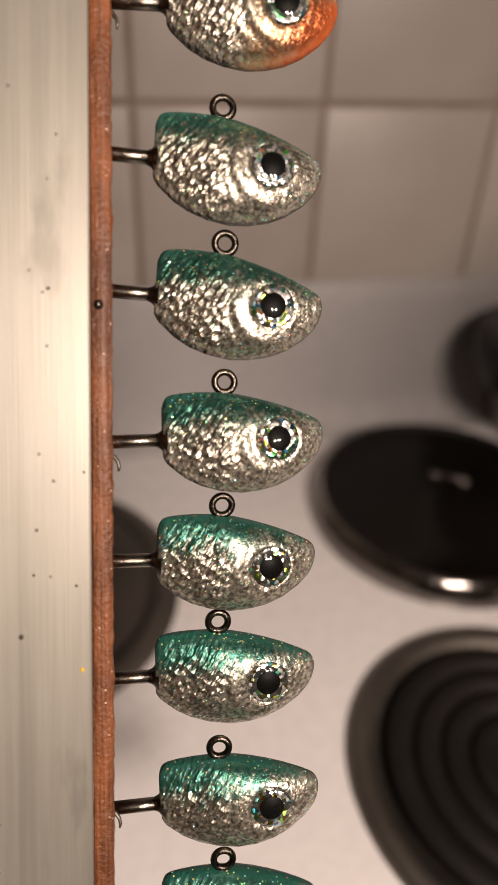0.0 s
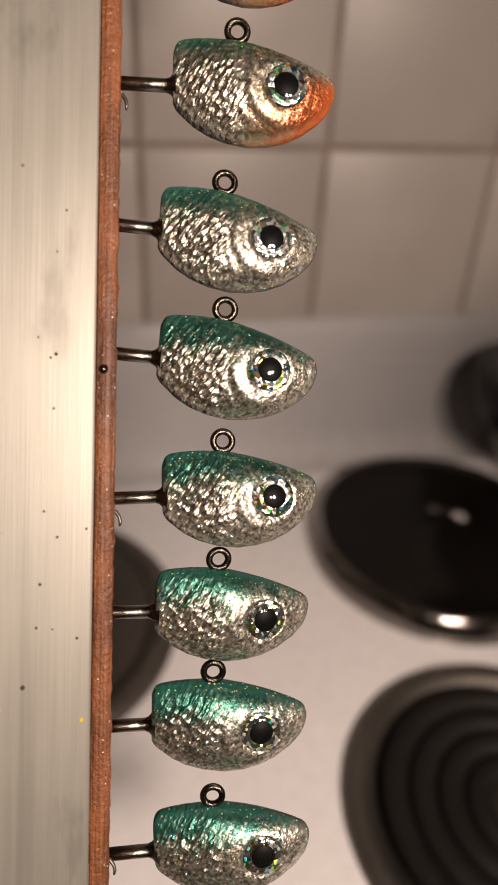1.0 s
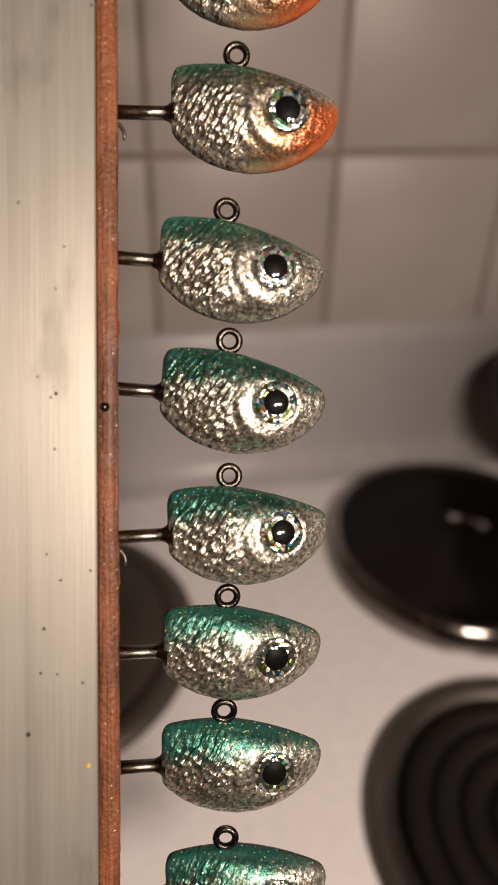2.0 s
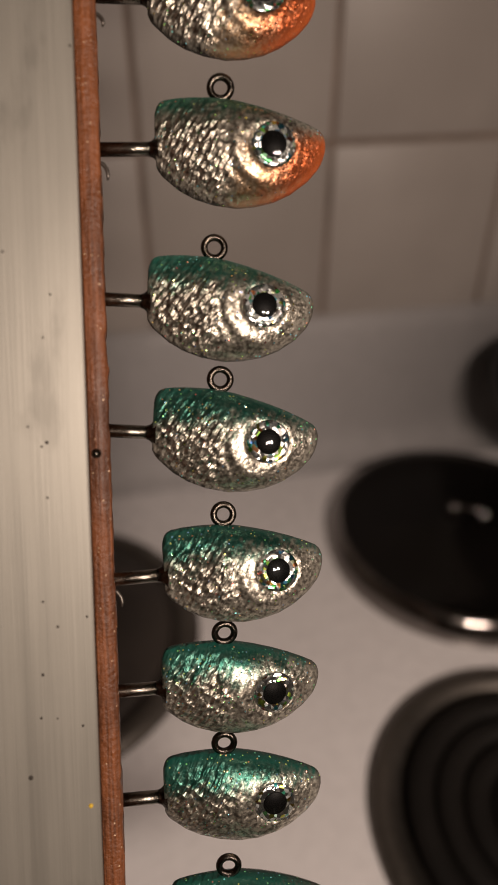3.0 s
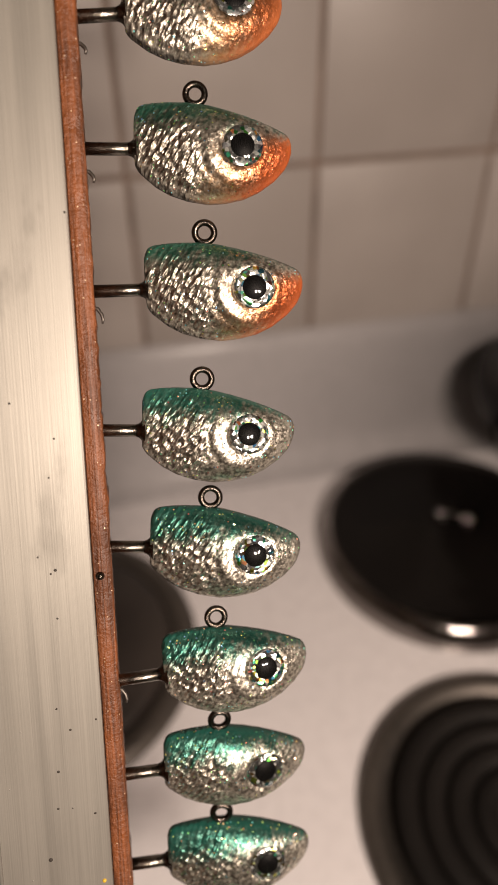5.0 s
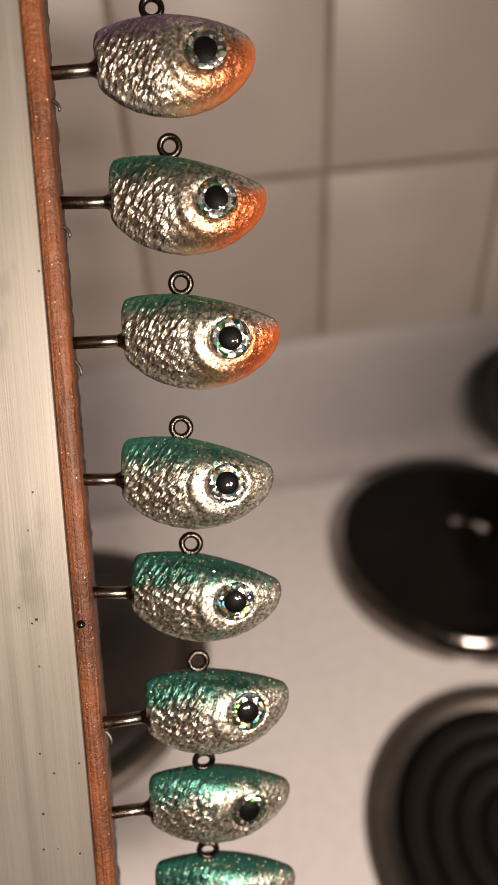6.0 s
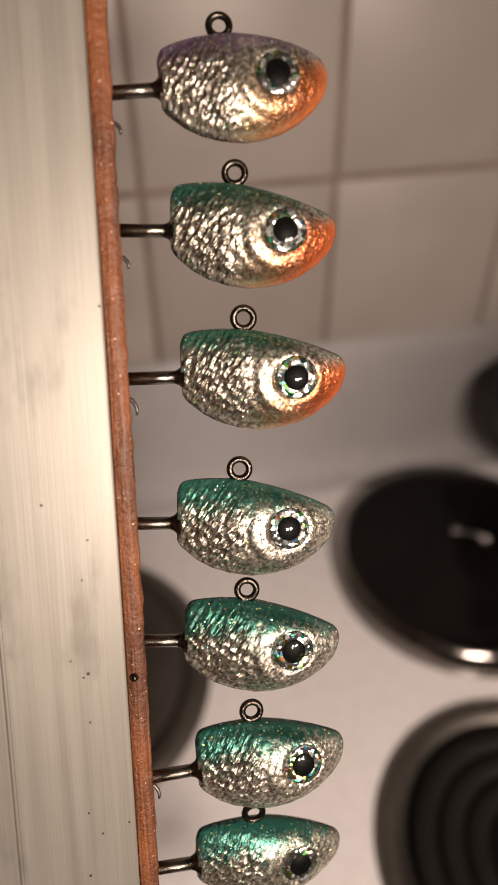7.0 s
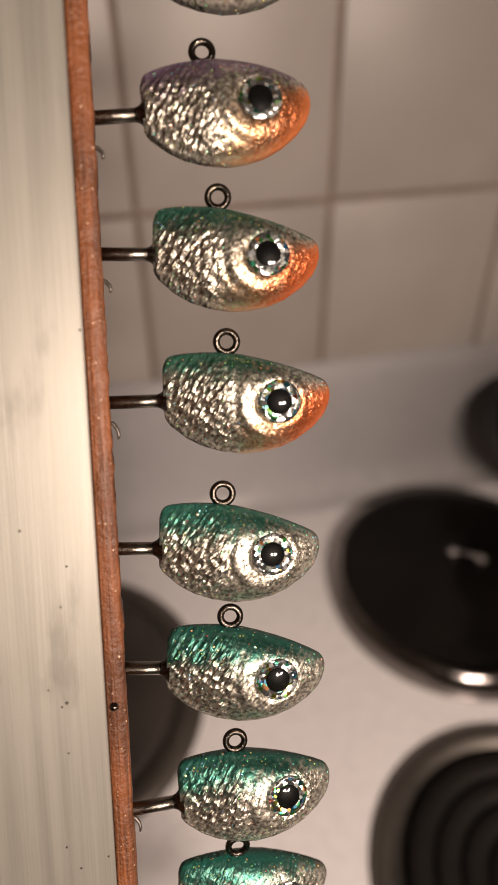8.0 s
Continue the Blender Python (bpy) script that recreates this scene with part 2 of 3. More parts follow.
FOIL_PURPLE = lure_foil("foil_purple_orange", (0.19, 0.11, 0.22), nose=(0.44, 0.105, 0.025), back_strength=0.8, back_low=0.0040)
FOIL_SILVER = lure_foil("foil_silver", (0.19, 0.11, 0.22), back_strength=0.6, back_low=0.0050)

# ---- mesh helpers ----


def part(name, bm, material, parent=None, label="", smooth=True):
    """Links a bmesh as one mesh object, under a thing where one is given."""
    me = bpy.data.meshes.new(name)
    bm.normal_update()
    bm.to_mesh(me)
    bm.free()
    me.materials.append(material)
    if smooth:
        for p in me.polygons:
            p.use_smooth = True
    ob = new(name, me)
    ob.parent = parent
    if label:
        tagged(ob, label)
    return ob


def box(x0, x1, y0, y1, z0, z1, bevel=0.0, segments=2):
    bm = bmesh.new()
    bmesh.ops.create_cube(bm, size=1)
    for w in bm.verts:
        w.co = (x0 + (w.co.x + 0.5) * (x1 - x0), y0 + (w.co.y + 0.5) * (y1 - y0), z0 + (w.co.z + 0.5) * (z1 - z0))
    if bevel:
        bmesh.ops.bevel(bm, geom=bm.edges[:], offset=bevel, segments=segments, profile=0.5, affect="EDGES")
    return bm


def lathe(profile, steps=64, centre=(0, 0, 0)):
    """Turns (radius, height) pairs round z."""
    bm = bmesh.new()
    rings = []
    for r, h in profile:
        if r < 1e-6:
            rings.append([bm.verts.new((centre[0], centre[1], centre[2] + h))])
        else:
            rings.append([bm.verts.new((centre[0] + r * math.cos(2 * math.pi * k / steps), centre[1] + r * math.sin(2 * math.pi * k / steps), centre[2] + h)) for k in range(steps)])
    for a, b in zip(rings, rings[1:]):
        for k in range(steps):
            j = (k + 1) % steps
            if len(a) == 1:
                bm.faces.new((a[0], b[j], b[k]))
            elif len(b) == 1:
                bm.faces.new((a[k], a[j], b[0]))
            else:
                bm.faces.new((a[k], a[j], b[j], b[k]))
    bmesh.ops.recalc_face_normals(bm, faces=bm.faces)
    return bm


def tube(points, radius, sides=12, closed=False):
    """A round wire along points; radius may be a number or one for each point."""
    bm = bmesh.new()
    pts = [Vector(p) for p in points]
    radii = radius if isinstance(radius, (list, tuple)) else [radius] * len(pts)
    rings, side = [], None
    for i, p in enumerate(pts):
        a = pts[i - 1] if (i or closed) else p
        b = pts[(i + 1) % len(pts)] if (i + 1 < len(pts) or closed) else p
        d = (b - a).normalized()
        side = (side - d * side.dot(d)).normalized() if side else d.orthogonal().normalized()
        other = d.cross(side)
        rings.append([bm.verts.new(p + radii[i] * (side * math.cos(2 * math.pi * k / sides) + other * math.sin(2 * math.pi * k / sides))) for k in range(sides)])
    pairs = list(zip(rings, rings[1:]))
    for a, b in pairs:
        for k in range(sides):
            bm.faces.new((a[k], a[(k + 1) % sides], b[(k + 1) % sides], b[k]))
    if closed:
        a, b = rings[-1], rings[0]
        shift = min(range(sides), key=lambda s: (a[0].co - b[s].co).length)
        for k in range(sides):
            bm.faces.new((a[k], a[(k + 1) % sides], b[(k + 1 + shift) % sides], b[(k + shift) % sides]))
    else:
        bm.faces.new(rings[0][::-1]), bm.faces.new(rings[-1])
    bmesh.ops.recalc_face_normals(bm, faces=bm.faces)
    return bm


def merge(*parts):
    bm = bmesh.new()
    for p in parts:
        me = bpy.data.meshes.new("joined")
        p.to_mesh(me)
        p.free()
        bm.from_mesh(me)
        bpy.data.meshes.remove(me)
    return bm


def thing(name, label, category, group="", m=None):
    ob = tagged(new(name), label, category, group)
    if m is not None:
        ob.matrix_basis = m
    return ob


# ---- the room ----
WALL_Y, TILE, GRID_X, GRID_Z = 0.5799, 0.15, 0.5688, 0.1472
X0, X1, Y0, FLOOR_Z, CEIL_Z = -1.0, 1.7, -2.0, -0.9, 1.6


def structure(name, bm, material, label, category):
    return tagged(part(name, bm, material, None, "", False), label, category, kind="structure")


structure("floor", box(X0, X1, Y0, WALL_Y, FLOOR_Z - 0.1, FLOOR_Z), FLOORING, "brown kitchen floor below the stove", "floor")
# unseen ceiling and plain walls, added so the metal has surroundings to reflect
structure("ceiling", box(X0 - 0.1, X1 + 0.1, Y0 - 0.1, WALL_Y + 0.12, CEIL_Z, CEIL_Z + 0.1), CEIL, "unseen off-white ceiling added for reflections", "ceiling")
structure("wall_west", box(X0 - 0.1, X0, Y0, WALL_Y + 0.12, FLOOR_Z, CEIL_Z), PAINT, "unseen plain painted side wall added for reflections", "wall")
structure("wall_east", box(X1, X1 + 0.1, Y0, WALL_Y + 0.12, FLOOR_Z, CEIL_Z), PAINT, "unseen plain painted side wall added for reflections", "wall")
structure("wall_south", box(X0 - 0.1, X1 + 0.1, Y0 - 0.1, Y0, FLOOR_Z, CEIL_Z), PAINT, "unseen plain painted wall added behind the viewer for reflections", "wall")
wall = structure("wall_north", box(X0, X1, WALL_Y + 0.003, WALL_Y + 0.12, FLOOR_Z, CEIL_Z), GROUT, "beige square-tiled wall with dark grout behind the stove", "wall")


# ---- stove ----
STOVE_X0, STOVE_X1, STOVE_Y0 = 0.16, 0.773, -0.06


def stove():
    ob = thing("stove", "white enamelled electric stove with a raised rear panel", "stove")
    part("stove_top", box(STOVE_X0, STOVE_X1, STOVE_Y0, WALL_Y - 0.004, -0.03, 0, 0.006, 3), ENAMEL, ob)
    part("stove_body", box(STOVE_X0 + 0.006, STOVE_X1 - 0.006, STOVE_Y0 + 0.02, WALL_Y - 0.006, FLOOR_Z, -0.0305, 0.003), ENAMEL, ob)
    # rear panel: coved at the foot, rounded over at the head
    bm = bmesh.new()
    y, rows = WALL_Y - 0.006, []
    profile = [(y - 0.030 + 0.026 * math.sin(a), 0.001 + 0.030 * (1 - math.cos(a))) for a in np.linspace(0, math.pi / 2, 8)]
    profile += [(y - 0.004, 0.06), (y - 0.004, 0.10)]
    profile += [(y - 0.004 + 0.010 * (1 - math.cos(a)), 0.132 + 0.020 * math.sin(a)) for a in np.linspace(0, math.pi / 2, 8)]
    for x in (STOVE_X0 + 0.002, STOVE_X1 - 0.002):
        rows.append([bm.verts.new((x, py, pz)) for py, pz in profile] + [bm.verts.new((x, y + 0.006, 0.152)), bm.verts.new((x, y + 0.006, 0.001))])
    a, b = rows
    for k in range(len(a)):
        j = (k + 1) % len(a)
        bm.faces.new((a[k], b[k], b[j], a[j]))
    bm.faces.new(a), bm.faces.new(b[::-1])
    bmesh.ops.recalc_face_normals(bm, faces=bm.faces)
    part("rear_panel", bm, PANEL, ob, "enamelled upstand, shade put into its greyish colour")
    part("oven_door", box(STOVE_X0 + 0.02, STOVE_X1 - 0.02, STOVE_Y0 - 0.012, STOVE_Y0 + 0.018, -0.72, -0.18, 0.006), ENAMEL, ob)
    return ob


stove()


def spiral(radius, inner, turns, wire, z):
    n = int(turns * 40)
    pts = []
    for i in range(n + 1):
        a = 2 * math.pi * turns * i / n
        r = inner + (radius - inner) * i / n
        pts.append((r * math.cos(a), r * math.sin(a), z))
    bm = tube(pts, wire, 10)
    for w in bm.verts:
        w.co.z = z + (w.co.z - z) * 0.7
    return bm


def coil_burner(x, y, radius, label, flat=False):
    ob = thing("burner", label, "burner", "burners on the stove", pose(x, y, 0))
    r = radius
    part("trim_ring", lathe([(r * 0.80, 0.002), (r * 0.86, 0.006), (r * 0.90, 0.0085), (r * 0.96, 0.008), (r, 0.004), (r, 0.0005)]), DULL_STEEL, ob, "dull grey metal rim")
    part("drip_pan", lathe([(0, 0.0012), (r * 0.5, 0.0012), (r * 0.8, 0.002), (r * 0.87, 0.0055)]), BURNT, ob, "burnt dark brown bowl")
    if flat:
        part("plate", lathe([(0, 0.0085), (r * 0.2, 0.0085), (r * 0.22, 0.0105), (r * 0.78, 0.0105), (r * 0.82, 0.008), (r * 0.82, 0.003)]), PLATE, ob, "flat dark iron plate")
        return ob
    part("coil", spiral(r * 0.80, 0.018, 4, r * 0.078, 0.010), IRON, ob, "dark iron heating coil")
    return ob


def covered_burner(x, y, radius):
    ob = thing("burner_cover", "round glossy black burner cover with a chrome rim", "burner cover", "", pose(x, y, 0))
    r = radius
    part("rim", lathe([(r * 0.88, 0.0165), (r * 0.89, 0.0205), (r * 0.905, 0.0212)], 96), IRON, ob, "thin black lip")
    part("skirt", lathe([(r * 0.905, 0.0212), (r * 0.925, 0.0205), (r * 0.955, 0.0172), (r * 0.98, 0.0120), (r * 0.995, 0.006), (r * 1.0, 0.0005)], 96), CHROME, ob, "polished chrome skirt")
    part("disc", lathe([(0, 0.018), (r * 0.3, 0.0175), (r * 0.6, 0.016), (r * 0.8, 0.015), (r * 0.89, 0.0175)], 96), BLACK, ob)
    # chrome bar and heads added to stand for two lamp reflections in the disc
    handle = part("handle", tube([(0.000, 0.020, 0.0215), (0.006, 0.016, 0.0245), (0.017, 0.009, 0.0245), (0.023, 0.005, 0.0215)], 0.0016, 10), CHROME, ob, "slim chrome bar added for the lamp glints")
    for dx, dy in ((0.001, 0.0195), (0.022, 0.0055)):
        part("glint_stud", lathe([(0, 0.0265), (0.0035, 0.0255), (0.005, 0.023), (0.005, 0.016)], 20, (dx, dy, 0)), CHROME, handle, "small chrome stud added for a lamp glint")
    return ob


covered_burner(0.658, 0.427, 0.1145)
coil_burner(0.606, 0.195, 0.104, "electric coil burner with a dull metal rim in the stove")
coil_burner(0.308, 0.386, 0.117, "flat dark iron hotplate with a dull metal rim", True)


def counter(name, x0, x1, top):
    ob = thing(name, "white kitchen base unit with a pale worktop", "counter")
    part("worktop", box(x0, x1, STOVE_Y0 + 0.01, WALL_Y - 0.002, top - 0.035, top, 0.004), WORKTOP, ob)
    part("carcass", box(x0 + 0.004, x1 - 0.004, STOVE_Y0 + 0.03, WALL_Y - 0.002, FLOOR_Z, top - 0.0355, 0.002), CABINET, ob)
    return ob


counter("base_unit", 0.775, 1.4, 0.066)
counter("base_unit", -0.6, 0.157, -0.002)


def kettle():
    ob = thing("kettle", "kettle with a black bowl-shaped base and a clear glass upper part", "kettle", "", pose(0.784, 0.480, 0.066))
    part("base", lathe([(0, 0.0), (0.042, 0.0005), (0.062, 0.010), (0.076, 0.026), (0.083, 0.044), (0.084, 0.060), (0.081, 0.065), (0.0, 0.065)], 72), BLACK_PLASTIC, ob, "black base")
    part("jug", lathe([(0.079, 0.0655), (0.083, 0.090), (0.079, 0.130), (0.068, 0.165), (0.045, 0.192)], 72), GLASS, ob, "clear glass jug")
    part("lid", lathe([(0, 0.208), (0.012, 0.207), (0.016, 0.199), (0.040, 0.197), (0.046, 0.1925), (0.0, 0.1925)], 48), BLACK_PLASTIC, ob, "black lid")
    return ob


kettle()

# ---- the drying rack: an aluminium bar that leans against the wall ----
AX_V = Vector((0.99528976, -0.01708387, -0.09542766))
AX_U = Vector((0.09079369, 0.5093117, 0.85577924))
AX_N = AX_V.cross(AX_U)
ORIGIN = Vector((0.42070143, 0.18568082, 0.32363618))
BOARD = Matrix.Translation(ORIGIN) @ Matrix((AX_V, AX_U, AX_N)).transposed().to_4x4()
# the bar runs a little askew to the row of lures
RACK = BOARD @ pose(0, 0, 0, 0, 0, 0.6)
BAR_LEFT, BAR_RIGHT = -0.098, -0.0347
LOW, HIGH = -0.367, 0.722


def rack():
    ob = thing("drying_rack", "brushed aluminium bar with a brown wooden strip, leaning on tiles", "drying rack", "", RACK)
    part("bar", box(BAR_LEFT, BAR_RIGHT, LOW, HIGH, -0.009, 0.0097, 0.0006, 2), ALUMINIUM, ob, "scratched brushed aluminium bar", False)
    part("ridge", box(-0.0647, -0.0636, LOW + 0.001, HIGH - 0.001, 0.0090, 0.0103, 0.0004, 3), ALUMINIUM, ob, "raised rib along the bar")
    # the strip's outer edge is worn and uneven
    bm = bmesh.new()
    count, rows = 700, []
    shape = [(0.0, -0.011), (0.0, 0.0079), (0.0004, 0.0084), (0.0025, 0.0085), (0.0045, 0.0083), (0.0050, 0.0077), (0.0050, 0.0), (0.0050, -0.011)]
    for i in range(count + 1):
        s = LOW + 0.004 + (HIGH - LOW - 0.008) * i / count
        rag = 0.0005 * noise.noise((s * 160, 1, 0)) + 0.0005 * noise.noise((s * 520, 2, 0))
        rows.append([])
        for k, (dx, dz) in enumerate(shape):
            out = rag if k >= 4 else 0.0
            lift = 0.0002 * noise.noise((s * 120, 5, dx * 1500)) + 0.0001 * noise.noise((s * 700, 8, dx * 2500)) if 2 <= k <= 5 else 0
            rows[-1].append(bm.verts.new((BAR_RIGHT + 0.0001 + dx + out, s, dz + lift)))
    for a, b in zip(rows, rows[1:]):
        for k in range(len(shape)):
            j = (k + 1) % len(shape)
            bm.faces.new((a[k], a[j], b[j], b[k]))
    bm.faces.new(rows[0]), bm.faces.new(rows[-1][::-1])
    bmesh.ops.recalc_face_normals(bm, faces=bm.faces)
    part("strip", bm, WOOD, ob, "rough reddish-brown wooden strip")
    part("bead", lathe([(0, 0.0012), (0.0007, 0.0010), (0.0012, 0.0), (0.0012, -0.002), (0, -0.002)], 20, (-0.0328, -0.0173, 0.0086)), NICKEL, ob, "small dark metal bead in the strip")
    part("fleck", lathe([(0, 0.0004), (0.0005, 0.0003), (0.0006, 0.0)], 9, (-0.0371, -0.1046, 0.0097)), FLECK, ob, "tiny yellow paint fleck")
    for v, u, r in ((-44.1, -14.2, 0.45), (-45.3, -15.1, 0.3), (-51.0, -95.6, 0.6), (-47.2, -70.3, 0.4), (-46.5, -52.4, 0.3), (-38.3, -84.0, 0.35),
                    (-48.0, -81.0, 0.35), (-35.5, 76.7, 0.3), (-42.0, 20.4, 0.3), (-43.3, -58.8, 0.35), (-36.4, -56.8, 0.3)):
        r /= 1000
        blot = lathe([(0, 0.00012), (r * 0.7, 0.0001), (r, 0.0)], 9, (v / 1000, u / 1000, 0.0097))
        for w in blot.verts:
            w.co.y += 0.25 * r * noise.noise(w.co * 2500)
        part("speck", blot, SPECK, ob, "tiny dark speck of dirt")
    return ob


rack()

# ---- the lures ----
STATIONS = np.array([-21.6, -21.2, -20.4, -19, -16, -12, -7, -1, 4, 9, 13.5, 18, 20.9, 22.1, 22.6])
TOPS = np.array([10.4, 11.9, 13.1, 13.7, 14.1, 14.3, 14.2, 13.5, 12.3, 10.9, 9.4, 7.6, 6.2, 5.0, 3.4])
BOTTOMS = np.array([-2.9, -3.8, -4.9, -6.1, -8.6, -10.8, -12.4, -13.3, -12.9, -11.8, -9.8, -6.6, -3.4, -1.0, 1.0])
# a rounder back, fuller before the eye and lower at the tail
HUMP = np.array([-1.8, -1.8, -1.7, -1.5, -1.0, -0.5, 0.0, 0.6, 1.0, 1.3, 1.4, 1.2, 0.6, 0.2, 0.0])
HALVES = np.array([2.7, 3.3, 3.8, 4.1, 4.9, 5.7, 6.7, 7.5, 7.5, 6.7, 5.5, 3.9, 2.5, 1.4, 0.3])
EYE = (8.6, 1.25)


def smoothed(values, at):
    fine = np.interp(np.linspace(-21.6, 22.6, 442), STATIONS, values)
    pad = np.concatenate([2 * fine[0] - fine[14:0:-1], fine, 2 * fine[-1] - fine[-2:-16:-1]])
    kernel = np.hanning(15) / np.hanning(15).sum()
    mild = np.convolve(pad, kernel, "same")[14:-14]
    return np.interp(at, np.linspace(-21.6, 22.6, 442), mild)


def lure_body(hump=0.0):
    """A cast head: round-backed, keeled below, flat behind, with gill ridge and eye seat on both sides."""
    ends = 0.5 - 0.5 * np.cos(np.linspace(0, math.pi, 84))
    xs = -21.6 + 44.2 * (0.55 * ends + 0.45 * np.linspace(0, 1, 84))
    tops, lows, halves = smoothed(TOPS + hump * HUMP, xs), smoothed(BOTTOMS, xs), smoothed(HALVES, xs)
    steps, bm, rings = 60, bmesh.new(), []
    for x, t, b, w in zip(xs, tops, lows, halves):
        ring = []
        for k in range(steps):
            a = 2 * math.pi * k / steps
            c, s = math.cos(a), math.sin(a)
            y = (t + b) / 2 + (t - b) / 2 * c
            z = w * math.copysign(abs(s) ** 0.85, s) * (1.0 if c > 0 else 1 - 0.12 * c * c)
            d = math.hypot(x - EYE[0], y - EYE[1])
            side = min(max((abs(z) / w - 0.35) / 0.4, 0.0), 1.0)
            # the gill cover bulges behind and below the eye
            behind = min(max(((EYE[0] - x) * 0.8 + (EYE[1] - y) * 0.6) / max(d, 0.1) + 0.15, 0.0), 1.0)
            if side > 0:
                ridge = math.exp(-((d - 9.8) / 1.7) ** 2) * behind * 0.75
                groove = math.exp(-((d - 13.0) / 1.0) ** 2) * behind * 0.35
                lip = math.exp(-((d - 6.7) / 0.8) ** 2) * 0.2
                z += math.copysign((ridge - groove + lip) * side, z)
                z += math.copysign(0.16 * side * noise.noise((x * 0.55, y * 0.55, 3 if z > 0 else 9)), z)
                if d < 5.9:
                    seat = 5.6 - 0.12 * (x - EYE[0])
                    z = math.copysign(min(abs(z), seat), z)
            ring.append(bm.verts.new((x / 1000, y / 1000, z / 1000)))
        rings.append(ring)
    for a, b in zip(rings, rings[1:]):
        for k in range(steps):
            bm.faces.new((a[k], b[k], b[(k + 1) % steps], a[(k + 1) % steps]))
    bm.faces.new(rings[0]), bm.faces.new(rings[-1][::-1])
    bmesh.ops.recalc_face_normals(bm, faces=bm.faces)
    return bm


def turned(bm, m):
    bm.transform(m)
    return bm


def build_lure(name, foil, label, hump=0.0):
    ob = thing(name, label, "fishing lure", "lures in a row on the drying rack")
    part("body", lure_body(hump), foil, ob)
    eyelet = [(0.00268 * math.cos(a), 0.00268 * math.sin(a), 0) for a in np.linspace(0, 2 * math.pi, 40)[:-1]]
    ring = tube(eyelet, 0.00095, 14, True)
    stem = tube([(-0.0006, -0.0028, 0.0004), (-0.0002, -0.0048, 0.0002), (0, -0.0065, 0)], 0.00075, 10)
    other = tube([(0.0010, -0.0027, -0.0004), (0.0008, -0.0048, -0.0004), (0.0004, -0.0065, 0)], 0.00070, 10)
    part("hook_eye", turned(merge(ring, stem, other), pose(-0.0045, 0.0168, 0)), NICKEL, ob, "dark nickel wire loop")
    # lead collar that tapers on to the hook's shank
    collar = lathe([(0.0042, -0.0006), (0.0032, 0.0002), (0.0024, 0.0008), (0.0020, 0.0014), (0.0019, 0.0019)], 28)
    part("collar", turned(collar, pose(-0.0213, 0.0018, 0, 0, -90, 0)), NICKEL, ob, "dark tapered collar")
    part("shank", tube([(-0.0215, 0.0018, 0), (-0.028, 0.0018, 0), (-0.0410, 0.0018, 0)], 0.0018, 16), STEEL, ob, "grey steel hook shank")
    for side in (1, -1):
        seat = pose(EYE[0] / 1000, EYE[1] / 1000, side * 0.00595, side * -4, side * 5, 0) @ Matrix.Diagonal((1, 1, side, 1))
        eye = part("eye", turned(lathe([(0, 0.0003), (0.0040, 0.0003), (0.0054, 0.0003), (0.0057, 0.0)], 40), seat), IRIS, ob, "holographic foil eye")
        part("pupil", turned(lathe([(0, 0.00062), (0.0031, 0.0006), (0.0033, 0.0004)], 36), seat), PUPIL, eye, "round black pupil")
        dome = [(0.0119 * math.sin(a), 0.0004 + 0.0119 * (math.cos(a) - math.cos(0.5))) for a in np.linspace(0, 0.5, 10)]
        lens = part("lens", turned(lathe(dome, 40), seat), RESIN, eye, "clear resin dome")
        lens.visible_shadow = False
    return ob


def place(v, u, n=0.0, tilt=0.0, roll=0.0, twist=0.0, size=0.975):
    """A lure on the rack: millimetres across, along and out of it, then degrees and size."""
    return BOARD @ pose(v / 1000, u / 1000, n / 1000, roll, twist, tilt) @ Matrix.Scale(size, 4)


GREEN_LABEL = "silver foil fish-shaped jig head with a green back"
ORANGE_LABEL = "silver foil jig head with green back and orange nose"
green = build_lure("jig_head", FOIL_GREEN, GREEN_LABEL)
green.matrix_basis = place(2.3, -16.4, 1.2, -3.5, 1.0, -6.0)
pale = build_lure("jig_head", FOIL_PALE, "silver foil fish-shaped jig head with a pale green back")
pale.matrix_basis = place(1.4, 17.4, 1.7, -2.5, -2.1, -4.8, 0.965)
orange = build_lure("jig_head", FOIL_ORANGE, ORANGE_LABEL)
orange.matrix_basis = place(4.5, 57.0, 0.8, 0.6, 3.6, -8.8)
purple = build_lure("jig_head", FOIL_PURPLE, "silver foil jig head with purple back and orange nose", 1.0)
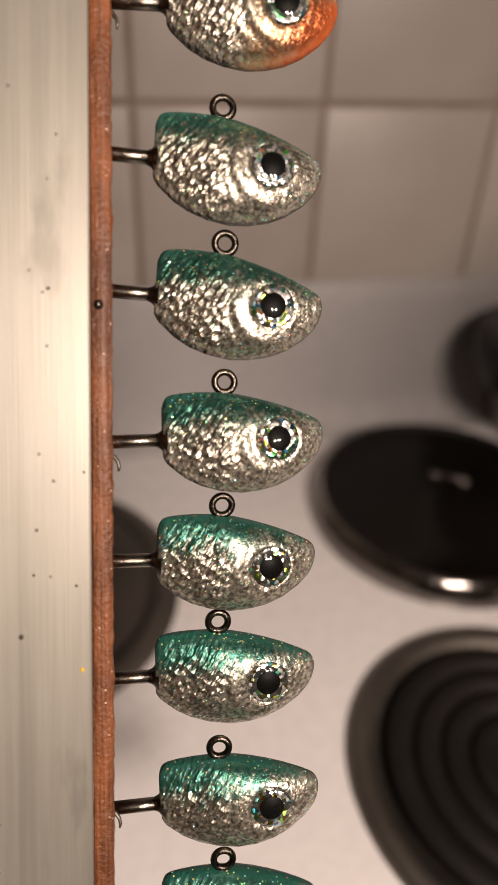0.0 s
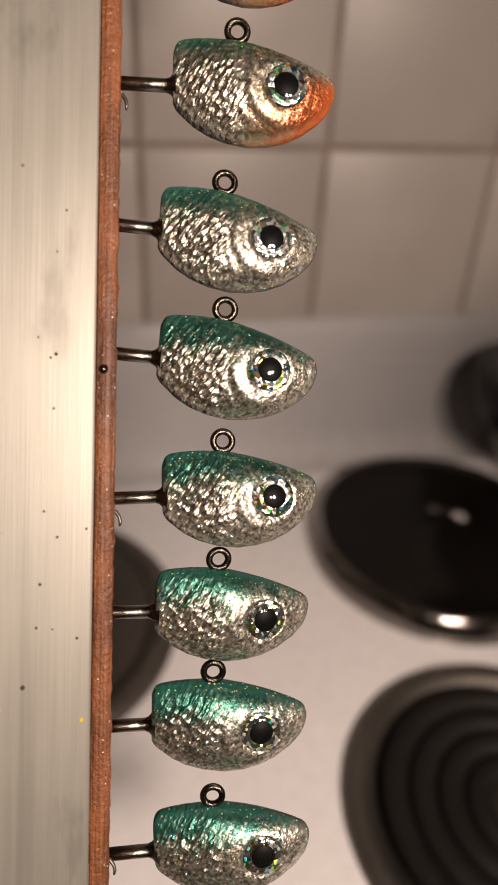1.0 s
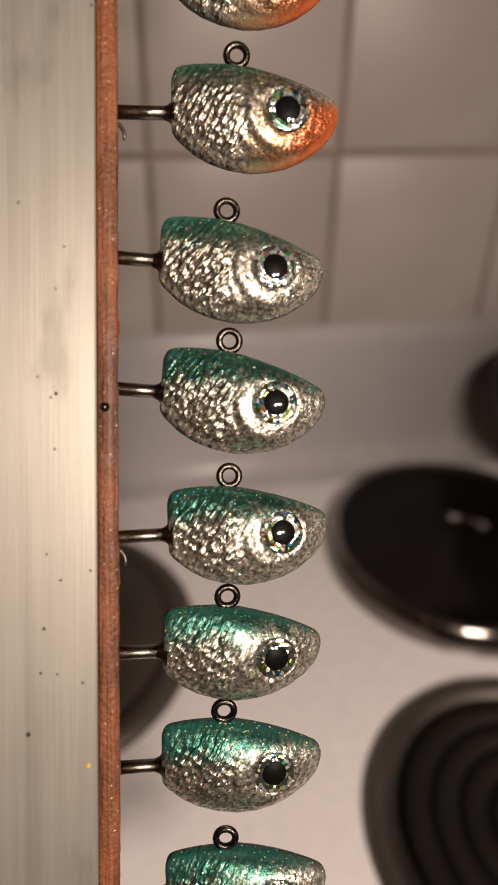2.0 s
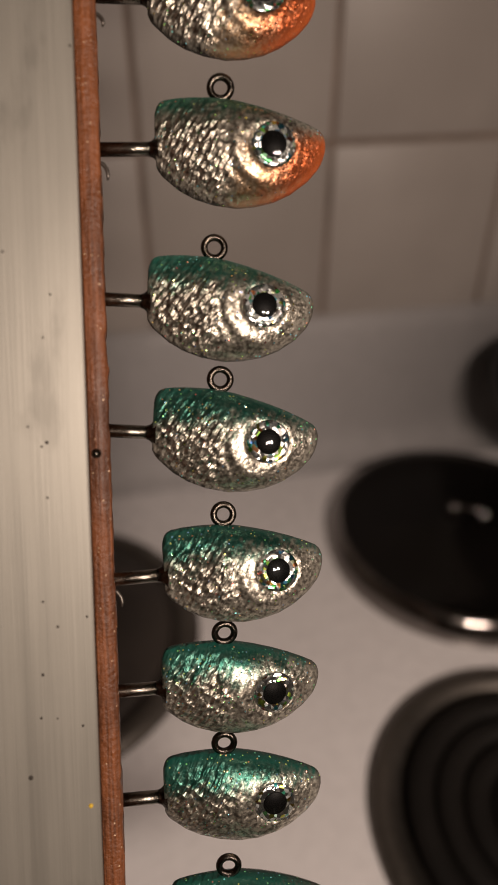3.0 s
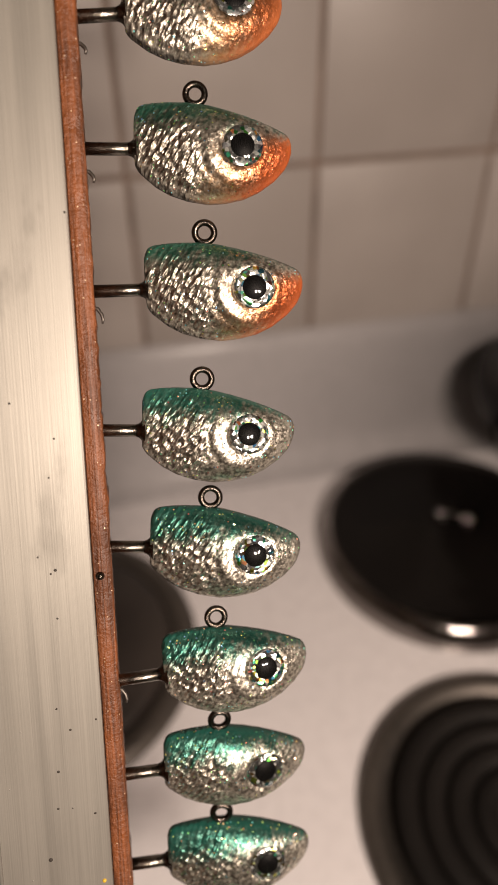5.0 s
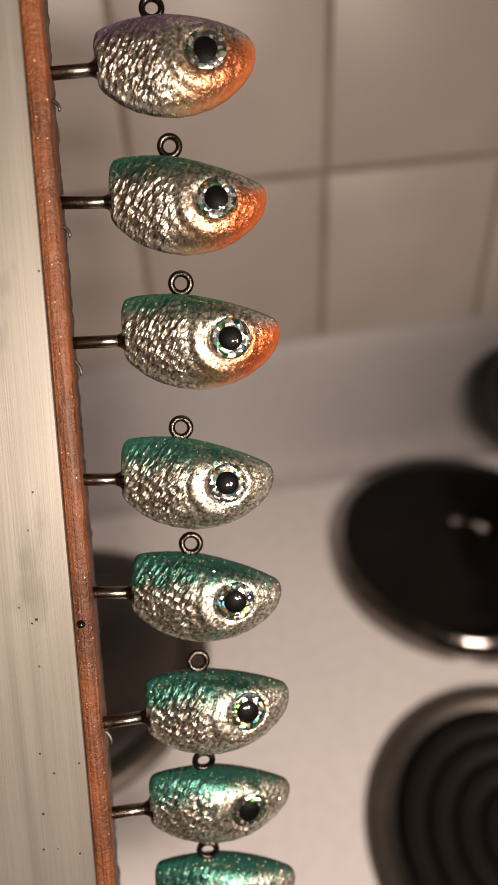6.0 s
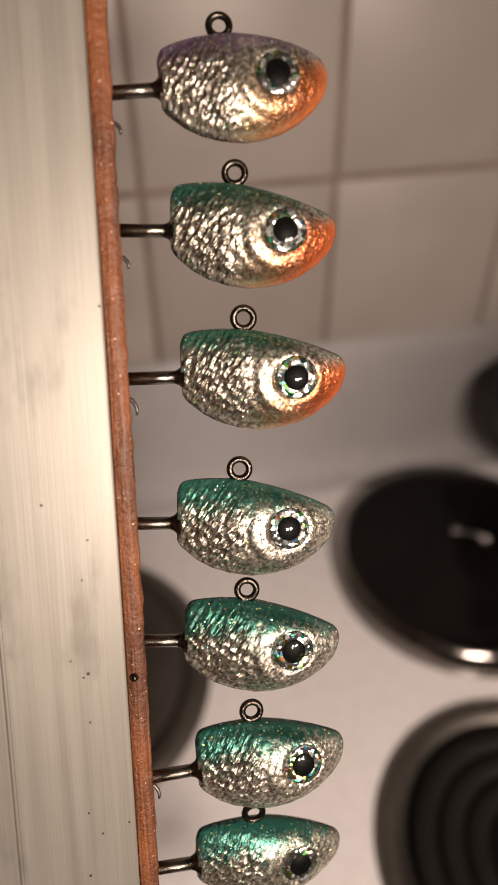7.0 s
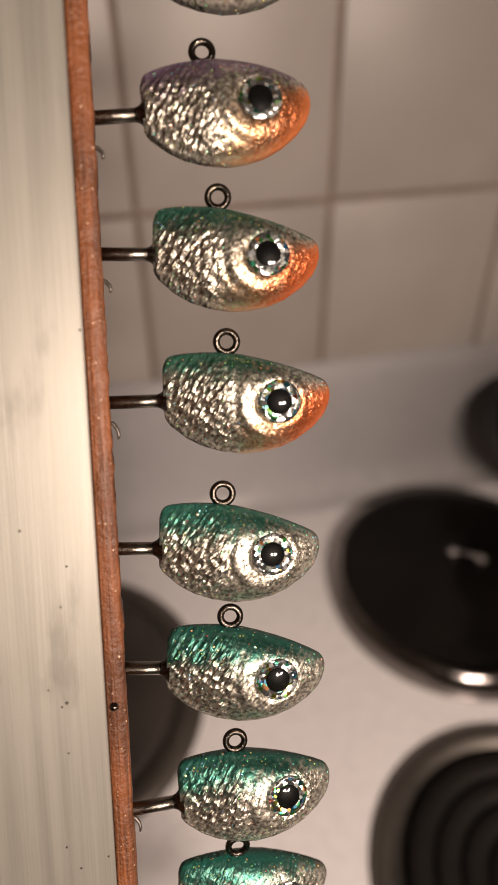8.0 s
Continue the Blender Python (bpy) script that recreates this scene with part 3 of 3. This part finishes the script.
purple.matrix_basis = place(1.4, 129.1, 0.1, 4.5, -6.0, -5.8, 0.95)
copy_thing(orange, place(2.6, 93.4, 0.5, -1.5, -0.4, -9.5))
silver = build_lure("jig_head", FOIL_SILVER, "plain silver foil jig head with a grey belly", 1.0)
silver.matrix_basis = place(2.0, 166.0, 0.0, 2.0, 0.0, -5.0)
for v, u, n, tilt, roll, twist, size in ((4.2, -50.8, 2.5, 2.5, -2.5, -0.9, 0.98), (3.7, -83.4, -1.7, -0.3, 7.5, -0.5, 1.0), (4.6, -115.9, -5.0, 1.5, 7.0, -5.0, 1.02),
                                         (6.1, -149.9, -2.6, 4.8, 5.0, -8.0, 1.01), (6.6, -182.0, -2.6, 1.0, 5.0, -5.0, 1.01)):
    copy_thing(green, place(v, u, n, tilt, roll, twist, size))


def wire_end(u, length):
    """The tip of a hook that comes through the strip."""
    s = length / 0.003
    pts = [(-0.0305, 0.0008 * s, 0), (-0.0290, 0.0004 * s, 0.0003), (-0.0281, -0.0006 * s, 0.0006), (-0.0278, -0.0016 * s, 0.0008), (-0.0280, -0.0024 * s, 0.0008)]
    ob = part("wire_end", tube(pts, [0.00055, 0.00055, 0.0005, 0.00045, 0.0003], 8), DULL_STEEL)
    ob.matrix_basis = RACK @ pose(0, u, 0)
    return tagged(ob, "thin bent metal wire end poking out of the wooden strip", "wire", "wire ends in the strip")


for u, length in ((0.1200, 0.0028), (0.0885, 0.003), (0.0530, 0.0042), (-0.0545, 0.004), (-0.1480, 0.004)):
    wire_end(u, length)

# ---- wall tiles ----
tile_mesh = None
for row in range(-1, 9):
    for col in range(-9, 7):
        z = GRID_Z + row * TILE
        x = GRID_X + col * TILE
        if x < X0 or x + TILE > X1 or z + TILE > CEIL_Z:
            continue
        if tile_mesh is None:
            first = part("tile", box(0.0023, TILE - 0.0023, 0.0, 0.006, 0.0023, TILE - 0.0023, 0.0012, 2), GLAZE, wall)
            tile_mesh = first.data
        else:
            first = new("tile", tile_mesh)
            first.parent = wall
        first.matrix_basis = pose(x, WALL_Y, z)
